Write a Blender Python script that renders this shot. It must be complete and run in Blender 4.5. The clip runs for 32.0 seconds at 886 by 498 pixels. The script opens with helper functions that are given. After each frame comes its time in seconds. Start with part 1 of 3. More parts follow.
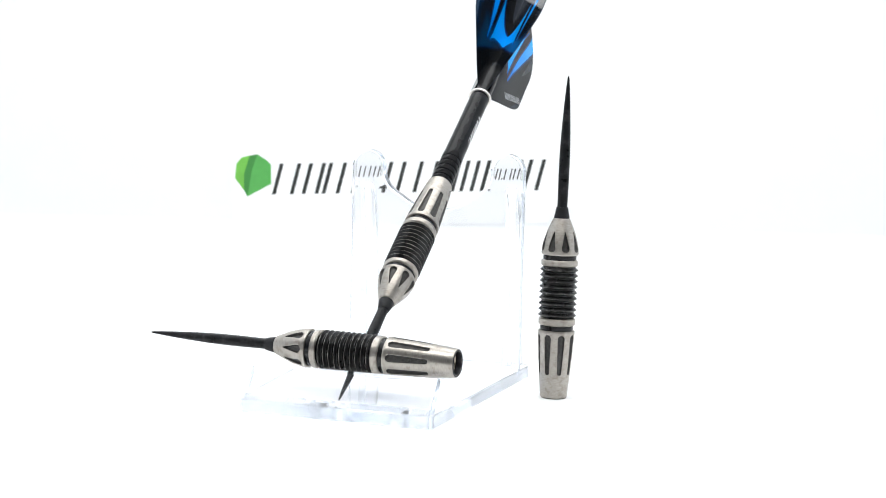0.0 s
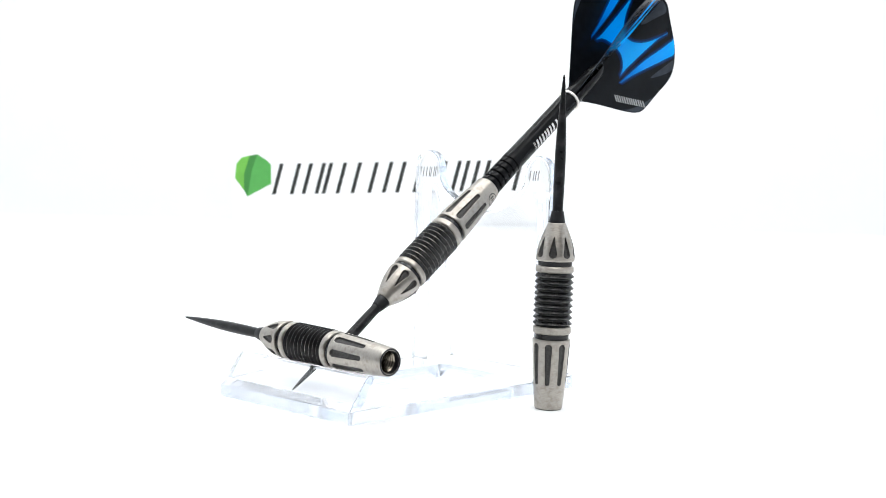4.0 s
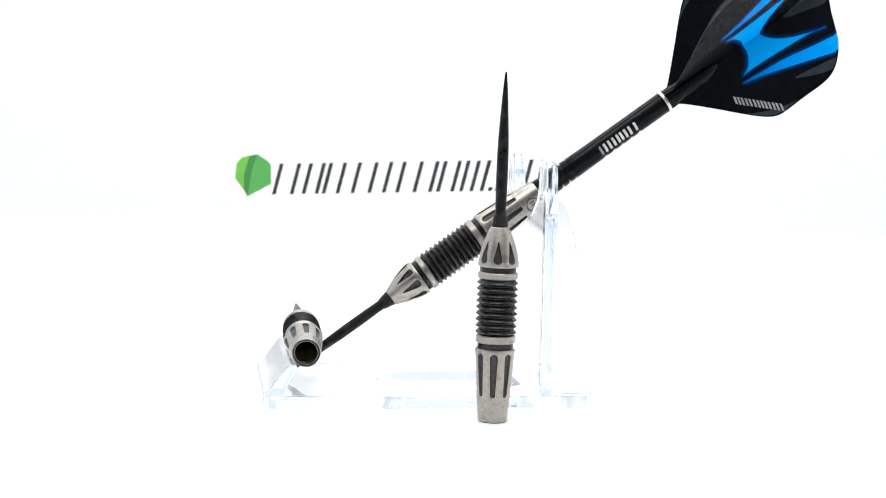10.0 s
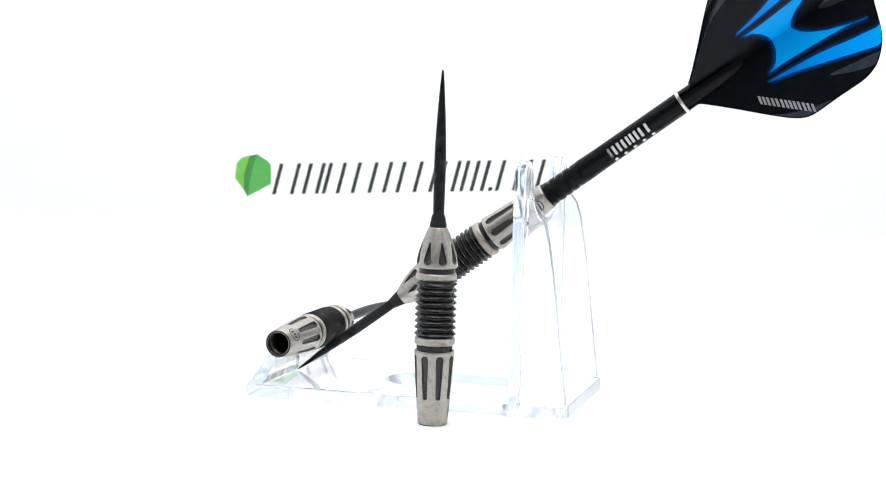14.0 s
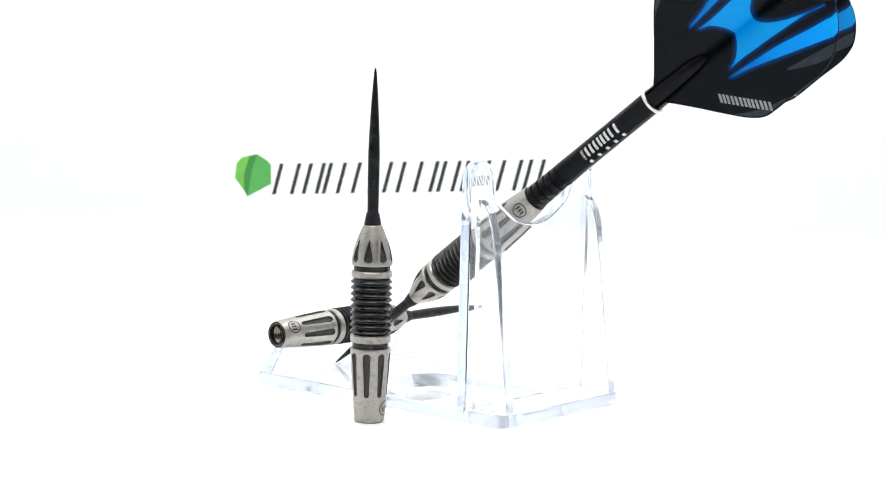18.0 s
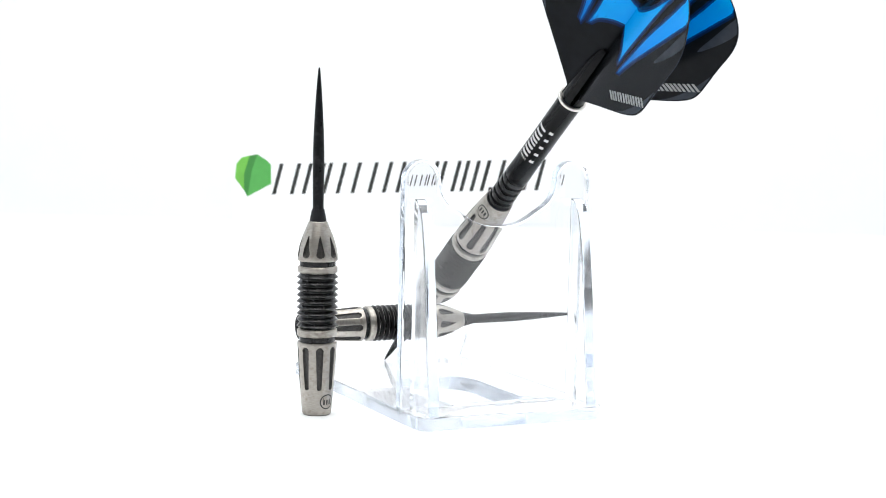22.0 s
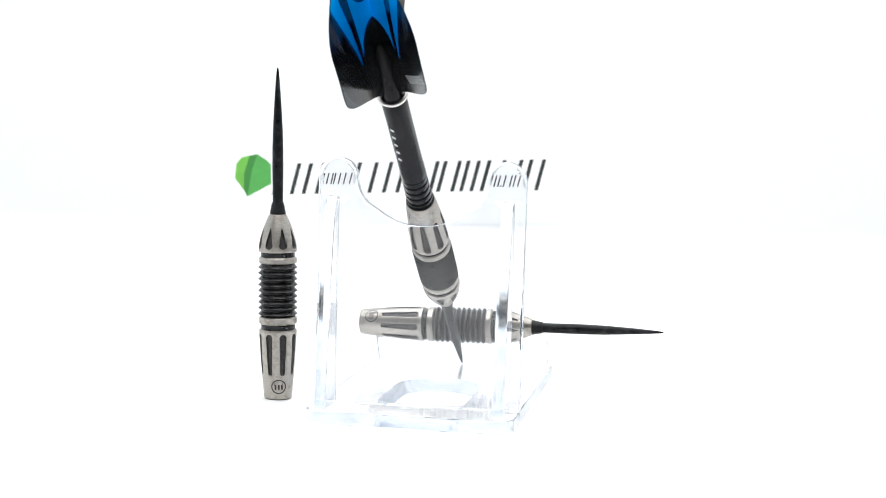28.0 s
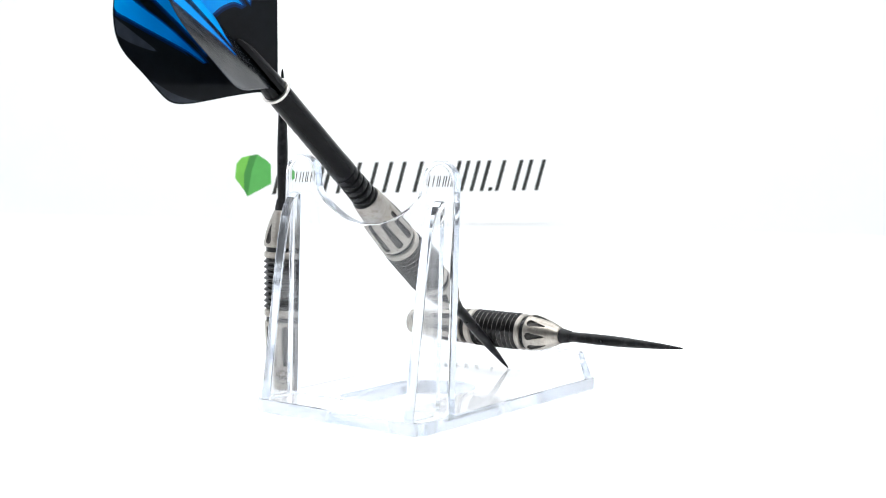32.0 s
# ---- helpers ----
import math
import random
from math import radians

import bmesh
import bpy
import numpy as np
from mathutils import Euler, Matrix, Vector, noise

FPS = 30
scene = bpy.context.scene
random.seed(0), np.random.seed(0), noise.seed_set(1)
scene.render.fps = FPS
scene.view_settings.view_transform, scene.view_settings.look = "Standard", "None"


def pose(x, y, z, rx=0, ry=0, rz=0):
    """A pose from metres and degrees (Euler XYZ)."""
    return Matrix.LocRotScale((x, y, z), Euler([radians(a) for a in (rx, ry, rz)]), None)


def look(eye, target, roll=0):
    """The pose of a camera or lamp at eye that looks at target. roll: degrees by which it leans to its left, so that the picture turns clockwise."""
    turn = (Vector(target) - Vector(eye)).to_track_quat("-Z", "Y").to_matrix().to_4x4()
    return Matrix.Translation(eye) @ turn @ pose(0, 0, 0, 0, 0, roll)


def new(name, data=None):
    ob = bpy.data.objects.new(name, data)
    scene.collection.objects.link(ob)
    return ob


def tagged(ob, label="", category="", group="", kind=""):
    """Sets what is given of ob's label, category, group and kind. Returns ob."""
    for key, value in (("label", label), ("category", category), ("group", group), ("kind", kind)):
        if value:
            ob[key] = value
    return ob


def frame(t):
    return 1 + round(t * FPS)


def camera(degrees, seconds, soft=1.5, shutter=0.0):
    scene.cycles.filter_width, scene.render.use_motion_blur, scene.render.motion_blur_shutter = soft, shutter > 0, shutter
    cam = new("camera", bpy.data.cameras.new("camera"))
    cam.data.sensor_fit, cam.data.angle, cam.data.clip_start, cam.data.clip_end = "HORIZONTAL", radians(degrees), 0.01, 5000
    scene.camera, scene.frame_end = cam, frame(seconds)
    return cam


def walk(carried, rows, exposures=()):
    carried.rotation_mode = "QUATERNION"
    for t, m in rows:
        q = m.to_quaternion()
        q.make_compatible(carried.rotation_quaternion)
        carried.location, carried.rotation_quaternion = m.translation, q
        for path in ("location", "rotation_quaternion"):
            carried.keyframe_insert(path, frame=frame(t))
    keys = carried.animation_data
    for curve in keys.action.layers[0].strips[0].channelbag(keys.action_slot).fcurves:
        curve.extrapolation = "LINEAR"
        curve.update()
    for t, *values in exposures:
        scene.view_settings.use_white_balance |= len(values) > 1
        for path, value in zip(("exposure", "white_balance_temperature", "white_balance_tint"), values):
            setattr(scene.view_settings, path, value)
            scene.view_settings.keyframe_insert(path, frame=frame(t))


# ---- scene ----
# The camera stands still at the open front of a white light tent; the darts turn slowly on the spot.
MM = 0.001
cam = camera(31.195, 32.0, soft=0.9)
EYE = (0.0, -0.36585, 0.06847)
PITCH, ROLL = 5.305, 1.443
TARGET = (0.0, EYE[1] + math.cos(radians(PITCH)), EYE[2] - math.sin(radians(PITCH)))
cam.data.dof.use_dof = True
cam.data.dof.focus_distance, cam.data.dof.aperture_fstop = 0.352, 85.0
walk(cam, [(0.0, look(EYE, TARGET, ROLL)), (32.0, look(EYE, TARGET, ROLL))])

# ---- light: two LED panels under the roof of the white tent, and an added fill lamp ----
world = bpy.data.worlds.new("room")
scene.world = world
world.use_nodes = True
world.node_tree.nodes["Background"].inputs[0].default_value = (1.0, 1.0, 1.0, 1)
world.node_tree.nodes["Background"].inputs[1].default_value = 0.05


def area_lamp(name, m, sx, sy, watts, colour):
    lamp = bpy.data.lights.new(name, "AREA")
    lamp.shape, lamp.size, lamp.size_y, lamp.energy, lamp.color = "RECTANGLE", sx, sy, watts, colour
    ob = new(name, lamp)
    ob.matrix_world = m
    return ob


area_lamp("tent_led_panel", pose(0, 0.29, 0.735, 12, 0, 0), 0.85, 0.26, 3.85, (0.975, 0.992, 1.0))
area_lamp("tent_led_panel", pose(0, -0.26, 0.735, 0, 0, 0), 0.7, 0.3, 4.2, (1.0, 0.995, 0.985))
# unseen lamp added outside the tent to lift the dark reflections
area_lamp("added_studio_fill", pose(0, -1.1, 1.59, 0, 0, 0), 1.0, 0.8, 5.0, (0.95, 0.98, 1.0))
scene.cycles.max_bounces, scene.cycles.transmission_bounces, scene.cycles.glossy_bounces = 32, 32, 16
scene.view_settings.exposure = -0.15


# ---- materials ----
def material(name, colour, rough=0.5, metal=0.0, grain=0.0, scale=400.0, bump=0.0, spread=0.0,
             stretch=(1, 1, 1), wear=None, wear_amount=0.0, wear_scale=120.0, gloss=0.5):
    """A surface with a fine grain, a coarser mottling and optional worn patches."""
    m = bpy.data.materials.new(name)
    m.use_nodes = True
    nt = m.node_tree
    b = nt.nodes["Principled BSDF"]
    b.inputs["Base Color"].default_value = (*colour, 1)
    b.inputs["Roughness"].default_value = rough
    b.inputs["Metallic"].default_value = metal
    b.inputs["Specular IOR Level"].default_value = gloss
    tc = nt.nodes.new("ShaderNodeTexCoord")
    mp = nt.nodes.new("ShaderNodeMapping")
    mp.inputs["Scale"].default_value = stretch
    nt.links.new(tc.outputs["Object"], mp.inputs["Vector"])
    fine = nt.nodes.new("ShaderNodeTexNoise")
    fine.inputs["Scale"].default_value = scale
    fine.inputs["Detail"].default_value = 6
    nt.links.new(mp.outputs["Vector"], fine.inputs["Vector"])
    coarse = nt.nodes.new("ShaderNodeTexNoise")
    coarse.inputs["Scale"].default_value = wear_scale
    coarse.inputs["Detail"].default_value = 5
    nt.links.new(tc.outputs["Object"], coarse.inputs["Vector"])
    colour_out = None
    if grain:
        ramp = nt.nodes.new("ShaderNodeValToRGB")
        ramp.color_ramp.elements[0].position, ramp.color_ramp.elements[1].position = 0.3, 0.7
        ramp.color_ramp.elements[0].color = (*[c * (1 - grain) for c in colour], 1)
        ramp.color_ramp.elements[1].color = (*[min(1, c * (1 + grain)) for c in colour], 1)
        nt.links.new(fine.outputs["Fac"], ramp.inputs["Fac"])
        colour_out = ramp.outputs["Color"]
    if wear:
        mask = nt.nodes.new("ShaderNodeMapRange")
        mask.inputs["From Min"].default_value, mask.inputs["From Max"].default_value = 0.5, 0.72
        mask.inputs["To Max"].default_value = wear_amount
        nt.links.new(coarse.outputs["Fac"], mask.inputs["Value"])
        mix = nt.nodes.new("ShaderNodeMixRGB")
        mix.inputs["Color1"].default_value = (*colour, 1)
        mix.inputs["Color2"].default_value = (*wear, 1)
        nt.links.new(mask.outputs["Result"], mix.inputs["Fac"])
        if colour_out:
            nt.links.new(colour_out, mix.inputs["Color1"])
        colour_out = mix.outputs["Color"]
    if colour_out:
        nt.links.new(colour_out, b.inputs["Base Color"])
    if spread:
        rr = nt.nodes.new("ShaderNodeMapRange")
        rr.inputs["From Min"].default_value, rr.inputs["From Max"].default_value = 0.3, 0.7
        rr.inputs["To Min"].default_value, rr.inputs["To Max"].default_value = rough - spread, rough + spread
        nt.links.new(coarse.outputs["Fac"], rr.inputs["Value"])
        nt.links.new(rr.outputs["Result"], b.inputs["Roughness"])
    if bump:
        bp = nt.nodes.new("ShaderNodeBump")
        bp.inputs["Strength"].default_value = bump
        bp.inputs["Distance"].default_value = 0.0001
        nt.links.new(fine.outputs["Fac"], bp.inputs["Height"])
        nt.links.new(bp.outputs["Normal"], b.inputs["Normal"])
    return m


STEEL = material("brushed_steel", (0.415, 0.386, 0.348), 0.38, 1.0, 0.12, 1700, 0.09, 0.07, (0.6, 0.6, 3.0),
                 wear=(0.22, 0.19, 0.155), wear_amount=0.55, wear_scale=800)
# ridge crests: edge highlight and wear together in a brighter colour
CREST = material("highlit_worn_crest", (0.22, 0.21, 0.195), 0.28, 1.0, 0.2, 1500, 0.03, 0.06, (0.6, 0.6, 2.0),
                 wear=(0.10, 0.09, 0.08), wear_amount=0.7, wear_scale=380)
# valleys and rear slopes: the black finish, darkened further as shade
VALLEY = material("shaded_blackened_valley", (0.011, 0.011, 0.012), 0.3, 0.5, 0.15, 1500, 0.03, 0.04, (0.6, 0.6, 2.0),
                  wear=(0.04, 0.035, 0.03), wear_amount=0.3, wear_scale=500)
FLANK = material("blackened_flank", (0.032, 0.032, 0.033), 0.24, 0.85, 0.25, 1500, 0.05, 0.06, (0.6, 0.6, 2.0),
                 wear=(0.03, 0.028, 0.026), wear_amount=0.5, wear_scale=500)
SLOT = material("dark_slot_paint", (0.056, 0.054, 0.052), 0.45, 0.5, 0.45, 2200, 0.5, 0.08, (1.0, 1.0, 2.6),
                wear=(0.11, 0.10, 0.09), wear_amount=0.5, wear_scale=900)
BORE = material("bore_metal", (0.24, 0.21, 0.17), 0.22, 1.0, 0.3, 900, 0.2, 0.1)
RIM = material("blackened_rim", (0.02, 0.02, 0.024), 0.42, 0.5, 0.5, 1500, 0.4, 0.1)
POINT = material("black_coated_steel", (0.0075, 0.008, 0.009), 0.36, 0.0, 0.35, 1300, 0.3, 0.1, (1.0, 1.0, 0.35),
                 wear=(0.045, 0.046, 0.048), wear_amount=0.5, wear_scale=600, gloss=0.2)
COLLAR = material("black_collar", (0.012, 0.0125, 0.014), 0.5, 0.0, 0.2, 900, 0.2, 0.08, gloss=0.25)
SHAFT = material("black_nylon", (0.0055, 0.0058, 0.0068), 0.2, 0.0, 0.1, 700, 0.015, 0.05, gloss=0.11)
RINGM = material("bright_ring", (0.74, 0.71, 0.67), 0.3, 1.0, 0.05, 900, 0.05, 0.05)
PRINT = material("silver_print", (0.62, 0.62, 0.63), 0.5, 0.0, 0.18, 1800, 0.1)
FILM = material("black_film", (0.005, 0.0063, 0.0085), 0.16, 0.0, 0.2, 500, 0.03, 0.05, gloss=0.09)
FILM_GREY = material("charcoal_film", (0.036, 0.044, 0.058), 0.16, 0.0, 0.15, 500, 0.03, 0.05, gloss=0.12)
HAZE = material("deep_blue_film", (0.0, 0.05, 0.22), 0.18, 0.0, 0.2, 500, 0.03, 0.05, gloss=0.12)
HAZE_DARK = material("midnight_film", (0.002, 0.018, 0.07), 0.17, 0.0, 0.2, 500, 0.03, 0.05, gloss=0.12)
FILM_LOGO = material("grey_film_print", (0.30, 0.31, 0.32), 0.3, 0.0, 0.2, 900, 0.03, 0.05)
PAPER = material("white_card", (0.93, 0.935, 0.935), 0.7, 0.0, 0.01, 300, 0.02)
INK = material("black_ink", (0.022, 0.022, 0.020), 0.6, 0.0, 0.1, 300)
GREEN_LIGHT = material("light_green_ink", (0.16, 0.50, 0.07), 0.6, 0.0, 0.06, 200)
GREEN_DARK = material("dark_green_ink", (0.045, 0.24, 0.045), 0.6, 0.0, 0.06, 200)
GREEN_MID = material("green_ink", (0.09, 0.40, 0.085), 0.6, 0.0, 0.06, 200)
# side walls out of view: their weaker, bluer light is put in the colour
SIDE_FABRIC = material("dim_blue_light_tent_fabric", (0.77, 0.795, 0.83), 0.9, 0.0, 0.02, 60, 0.02)
FABRIC = material("white_tent_fabric", (0.87, 0.878, 0.88), 0.9, 0.0, 0.008, 60, 0.02)


def blue_film(name, stops):
    """Airbrushed blue foil: the colour runs along the wing (places in mm behind the ring), with fine streaks."""
    m = material(name, (0.0, 0.18, 0.75), 0.2, gloss=0.12)
    nt = m.node_tree
    b = nt.nodes["Principled BSDF"]
    tc = nt.nodes.new("ShaderNodeTexCoord")
    sep = nt.nodes.new("ShaderNodeSeparateXYZ")
    nt.links.new(tc.outputs["Object"], sep.inputs[0])
    nz = nt.nodes.new("ShaderNodeTexNoise")
    nz.inputs["Scale"].default_value = 700
    nz.inputs["Detail"].default_value = 5
    mp = nt.nodes.new("ShaderNodeMapping")
    mp.inputs["Scale"].default_value = (1.6, 1, 0.12)
    nt.links.new(tc.outputs["Object"], mp.inputs["Vector"])
    nt.links.new(mp.outputs["Vector"], nz.inputs["Vector"])
    mr = nt.nodes.new("ShaderNodeMapRange")
    mr.inputs["From Min"].default_value, mr.inputs["From Max"].default_value = -0.037 - 0.015, -0.037 - 0.048
    nt.links.new(sep.outputs["Z"], mr.inputs["Value"])
    add = nt.nodes.new("ShaderNodeMath")
    add.operation = "MULTIPLY_ADD"
    add.inputs[1].default_value = 0.22
    nt.links.new(nz.outputs["Fac"], add.inputs[0])
    nt.links.new(mr.outputs["Result"], add.inputs[2])
    ramp = nt.nodes.new("ShaderNodeValToRGB")
    ramp.color_ramp.interpolation = "EASE"
    for k, (place, colour) in enumerate(stops):
        at = min(max((place - 15.0) / 33.0 + 0.11, 0), 1)
        e = ramp.color_ramp.elements[k] if k < 2 else ramp.color_ramp.elements.new(at)
        e.position, e.color = at, (*colour, 1)
    nt.links.new(add.outputs[0], ramp.inputs["Fac"])
    nt.links.new(ramp.outputs["Color"], b.inputs["Base Color"])
    return m


BLUE = blue_film("blue_flame_film", [(17, (0.0, 0.03, 0.14)), (45, (0.0, 0.05, 0.22)), (20.0, (0.0, 0.18, 0.7)), (22, (0.0, 0.40, 1.0)), (35, (0.0, 0.41, 1.0)), (40, (0.0, 0.2, 0.7))])
BLUE_STREAK = blue_film("blue_streak_film", [(17, (0.0, 0.06, 0.26)), (45, (0.0, 0.46, 1.0)), (22, (0.0, 0.2, 0.7)), (30, (0.0, 0.32, 0.95)), (40, (0.0, 0.36, 1.0))])


def turned_finish(m, amount):
    """Lathe marks run round the axis: reflections stretch along it."""
    nt = m.node_tree
    b = nt.nodes["Principled BSDF"]
    tan = nt.nodes.new("ShaderNodeTangent")
    tan.direction_type, tan.axis = "RADIAL", "Z"
    nt.links.new(tan.outputs["Tangent"], b.inputs["Tangent"])
    b.inputs["Anisotropic"].default_value, b.inputs["Anisotropic Rotation"].default_value = amount, 0.25


turned_finish(STEEL, 0.6)
# unseen tabletop, made pale to brighten what the acrylic reflects
DESK = material("pale_unseen_tabletop", (0.55, 0.55, 0.54), 0.55, 0.0, 0.25, 60, 0.1, 0.1)
STUDIO = material("pale_unseen_studio_paint", (0.6, 0.61, 0.62), 0.8, 0.0, 0.05, 30)


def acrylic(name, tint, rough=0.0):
    """Clear acrylic; less polished edges: faint blue tint stands in for long light paths."""
    m = bpy.data.materials.new(name)
    m.use_nodes = True
    b = m.node_tree.nodes["Principled BSDF"]
    b.inputs["Base Color"].default_value = (*tint, 1)
    b.inputs["Transmission Weight"].default_value = 1.0
    b.inputs["Roughness"].default_value = rough
    b.inputs["IOR"].default_value = 1.57
    return m


ACRYLIC = acrylic("moulded_acrylic", (0.965, 0.975, 1.0))
ACRYLIC_RIB = acrylic("moulded_acrylic_rib", (0.965, 0.975, 1.0), 0.07)
ACRYLIC_EDGE_TINT = acrylic("acrylic_edge_light_tint", (0.72, 0.815, 0.98), 0.14)
ACRYLIC_RIM_TINT = acrylic("acrylic_rim_light_tint", (0.84, 0.90, 1.0), 0.2)


# ---- mesh helpers (sizes in millimetres) ----
def mesh_of(name, verts, faces, mat, smooth=35.0):
    me = bpy.data.meshes.new(name)
    me.from_pydata([[c * MM for c in v] for v in verts], [], faces)
    me.validate()
    bm = bmesh.new()
    bm.from_mesh(me)
    bmesh.ops.recalc_face_normals(bm, faces=bm.faces)
    bm.to_mesh(me)
    bm.free()
    me.materials.append(mat)
    if smooth:
        me.polygons.foreach_set("use_smooth", [True] * len(me.polygons))
        me.set_sharp_from_angle(angle=radians(smooth))
    return me


def part(name, me, parent, label="", m=None):
    ob = new(name, me)
    ob.parent = parent
    if m is not None:
        ob.matrix_basis = m
    if label:
        ob["label"] = label
    return ob


def thing(name, label, category, m, group=""):
    ob = new(name)
    ob.empty_display_size = 0.01
    ob.matrix_basis = m
    return tagged(ob, label, category, group)


def lathe(profile, n=96, a0=0.0, a1=360.0, closed=True):
    """Turn (z, r) pairs about the z axis. A closed profile makes a ring-shaped solid."""
    full = abs(a1 - a0 - 360) < 1e-6
    cols = n if full else n + 1
    verts, faces = [], []
    for z, r in profile:
        for k in range(cols):
            a = radians(a0 + (a1 - a0) * k / n)
            verts.append((r * math.cos(a), r * math.sin(a), z))
    rows = len(profile)
    for i in range(rows if closed else rows - 1):
        j = (i + 1) % rows
        for k in range(n):
            q = (k + 1) % cols
            faces.append((i * cols + k, i * cols + q, j * cols + q, j * cols + k))
    if not full:
        faces.append([i * cols for i in range(rows)])
        faces.append([i * cols + n for i in range(rows)][::-1])
    return verts, faces


def extrude(outline, h0, h1, axis="z"):
    """A solid over an outline, between two heights along an axis."""
    n = len(outline)
    order = {"z": lambda a, b, h: (a, b, h), "y": lambda a, b, h: (a, h, b), "x": lambda a, b, h: (h, a, b)}[axis]
    verts = [order(a, b, h0) for a, b in outline] + [order(a, b, h1) for a, b in outline]
    faces = [list(range(n))[::-1], list(range(n, 2 * n))]
    faces += [(i, (i + 1) % n, n + (i + 1) % n, n + i) for i in range(n)]
    return verts, faces


def bevelled(name, verts, faces, mat, width, segments=2, angle=40.0):
    me = bpy.data.meshes.new(name)
    me.from_pydata([[c * MM for c in v] for v in verts], [], faces)
    bm = bmesh.new()
    bm.from_mesh(me)
    bmesh.ops.recalc_face_normals(bm, faces=bm.faces)
    edges = [e for e in bm.edges if len(e.link_faces) == 2 and e.calc_face_angle() > radians(angle)]
    bmesh.ops.bevel(bm, geom=edges, offset=width * MM, segments=segments, profile=0.5, affect="EDGES", clamp_overlap=True)
    bmesh.ops.recalc_face_normals(bm, faces=bm.faces)
    bm.to_mesh(me)
    bm.free()
    me.materials.append(mat)
    limit = (6 * width * MM) ** 2
    me.polygons.foreach_set("use_smooth", [True] * len(me.polygons))
    me.set_sharp_from_angle(angle=radians(35))
    me.polygons.foreach_set("use_smooth", [q.area < limit for q in me.polygons])
    return me


def arc(cx, cy, r, a0, a1, n):
    return [(cx + r * math.cos(radians(a0 + (a1 - a0) * k / n)), cy + r * math.sin(radians(a0 + (a1 - a0) * k / n)))
            for k in range(n + 1)]


def smooth_line(points, n=6, closed=True):
    """A Catmull-Rom curve through the points."""
    out, c = [], len(points)
    for i in range(c if closed else c - 1):
        p0, p1, p2, p3 = [np.array(points[(i + d) % c] if closed else points[min(max(i + d, 0), c - 1)], float)
                          for d in (-1, 0, 1, 2)]
        for k in range(n):
            t = k / n
            q = 0.5 * (2 * p1 + (p2 - p0) * t + (2 * p0 - 5 * p1 + 4 * p2 - p3) * t * t + (3 * p1 - p0 - 3 * p2 + p3) * t ** 3)
            out.append((float(q[0]), float(q[1])))
    if not closed:
        out.append(tuple(points[-1]))
    return out


# ---- the tent ----
def tent():
    n = 8
    x0, x1, front, apron, back, top, r = -450, 450, -520, -335, 464.5, 750, 5
    line = [(apron, 0.0)] + [(back - r + r * math.sin(radians(90 * k / n)), r - r * math.cos(radians(90 * k / n))) for k in range(n + 1)] + [(back, top)]
    inner = [(x, y, z) for x in (x0, x1) for y, z in line]
    c = len(line)
    faces = [(i, i + 1, c + i + 1, c + i) for i in range(c - 1)]
    ground = new("ground", mesh_of("ground", inner, faces, FABRIC))
    tagged(ground, "seamless white fabric sweep of a light tent", "floor", kind="structure")

    def slab(name, a, b, label, category, mat=FABRIC):
        v, f = extrude([(a[0], a[1]), (b[0], a[1]), (b[0], b[1]), (a[0], b[1])], a[2], b[2])
        tagged(new(name, mesh_of(name, v, f, mat, 0)), label, category, kind="structure")

    slab("wall_west", (-462, -340, 0), (-452, back, top), "unseen tent side wall, dimmer bluish light put in its colour", "wall", SIDE_FABRIC)
    slab("wall_east", (452, -340, 0), (462, back, top), "unseen tent side wall, dimmer bluish light put in its colour", "wall", SIDE_FABRIC)
    slab("ceiling", (-450, front, top + 2), (450, back, top + 10), "white fabric roof of the tent", "ceiling")
    # unseen studio and tabletop, added round the tent to set its reflections
    for name, a, b in (("studio_floor", (-1400, -1900, -760), (1400, 950, -750)), ("studio_ceiling", (-1400, -1900, 1600), (1400, 950, 1610)),
                       ("studio_wall_west", (-1410, -1900, -750), (-1400, 950, 1600)), ("studio_wall_east", (1400, -1900, -750), (1410, 950, 1600)),
                       ("studio_wall_south", (-1400, -1910, -750), (1400, -1900, 1600)), ("studio_wall_north", (-1400, 950, -750), (1400, 960, 1600)),
                       ("tabletop", (-700, -650, -40), (700, 600, -2))):
        v, f = extrude([(a[0], a[1]), (b[0], a[1]), (b[0], b[1]), (a[0], b[1])], a[2], b[2])
        tagged(new(name, mesh_of(name, v, f, DESK if name == "tabletop" else STUDIO, 0)), "unseen matt tabletop, pale to brighten reflections in the acrylic" if name == "tabletop" else "unseen plain surface added round the tent for reflections", name.split("_")[0], kind="structure")


tent()


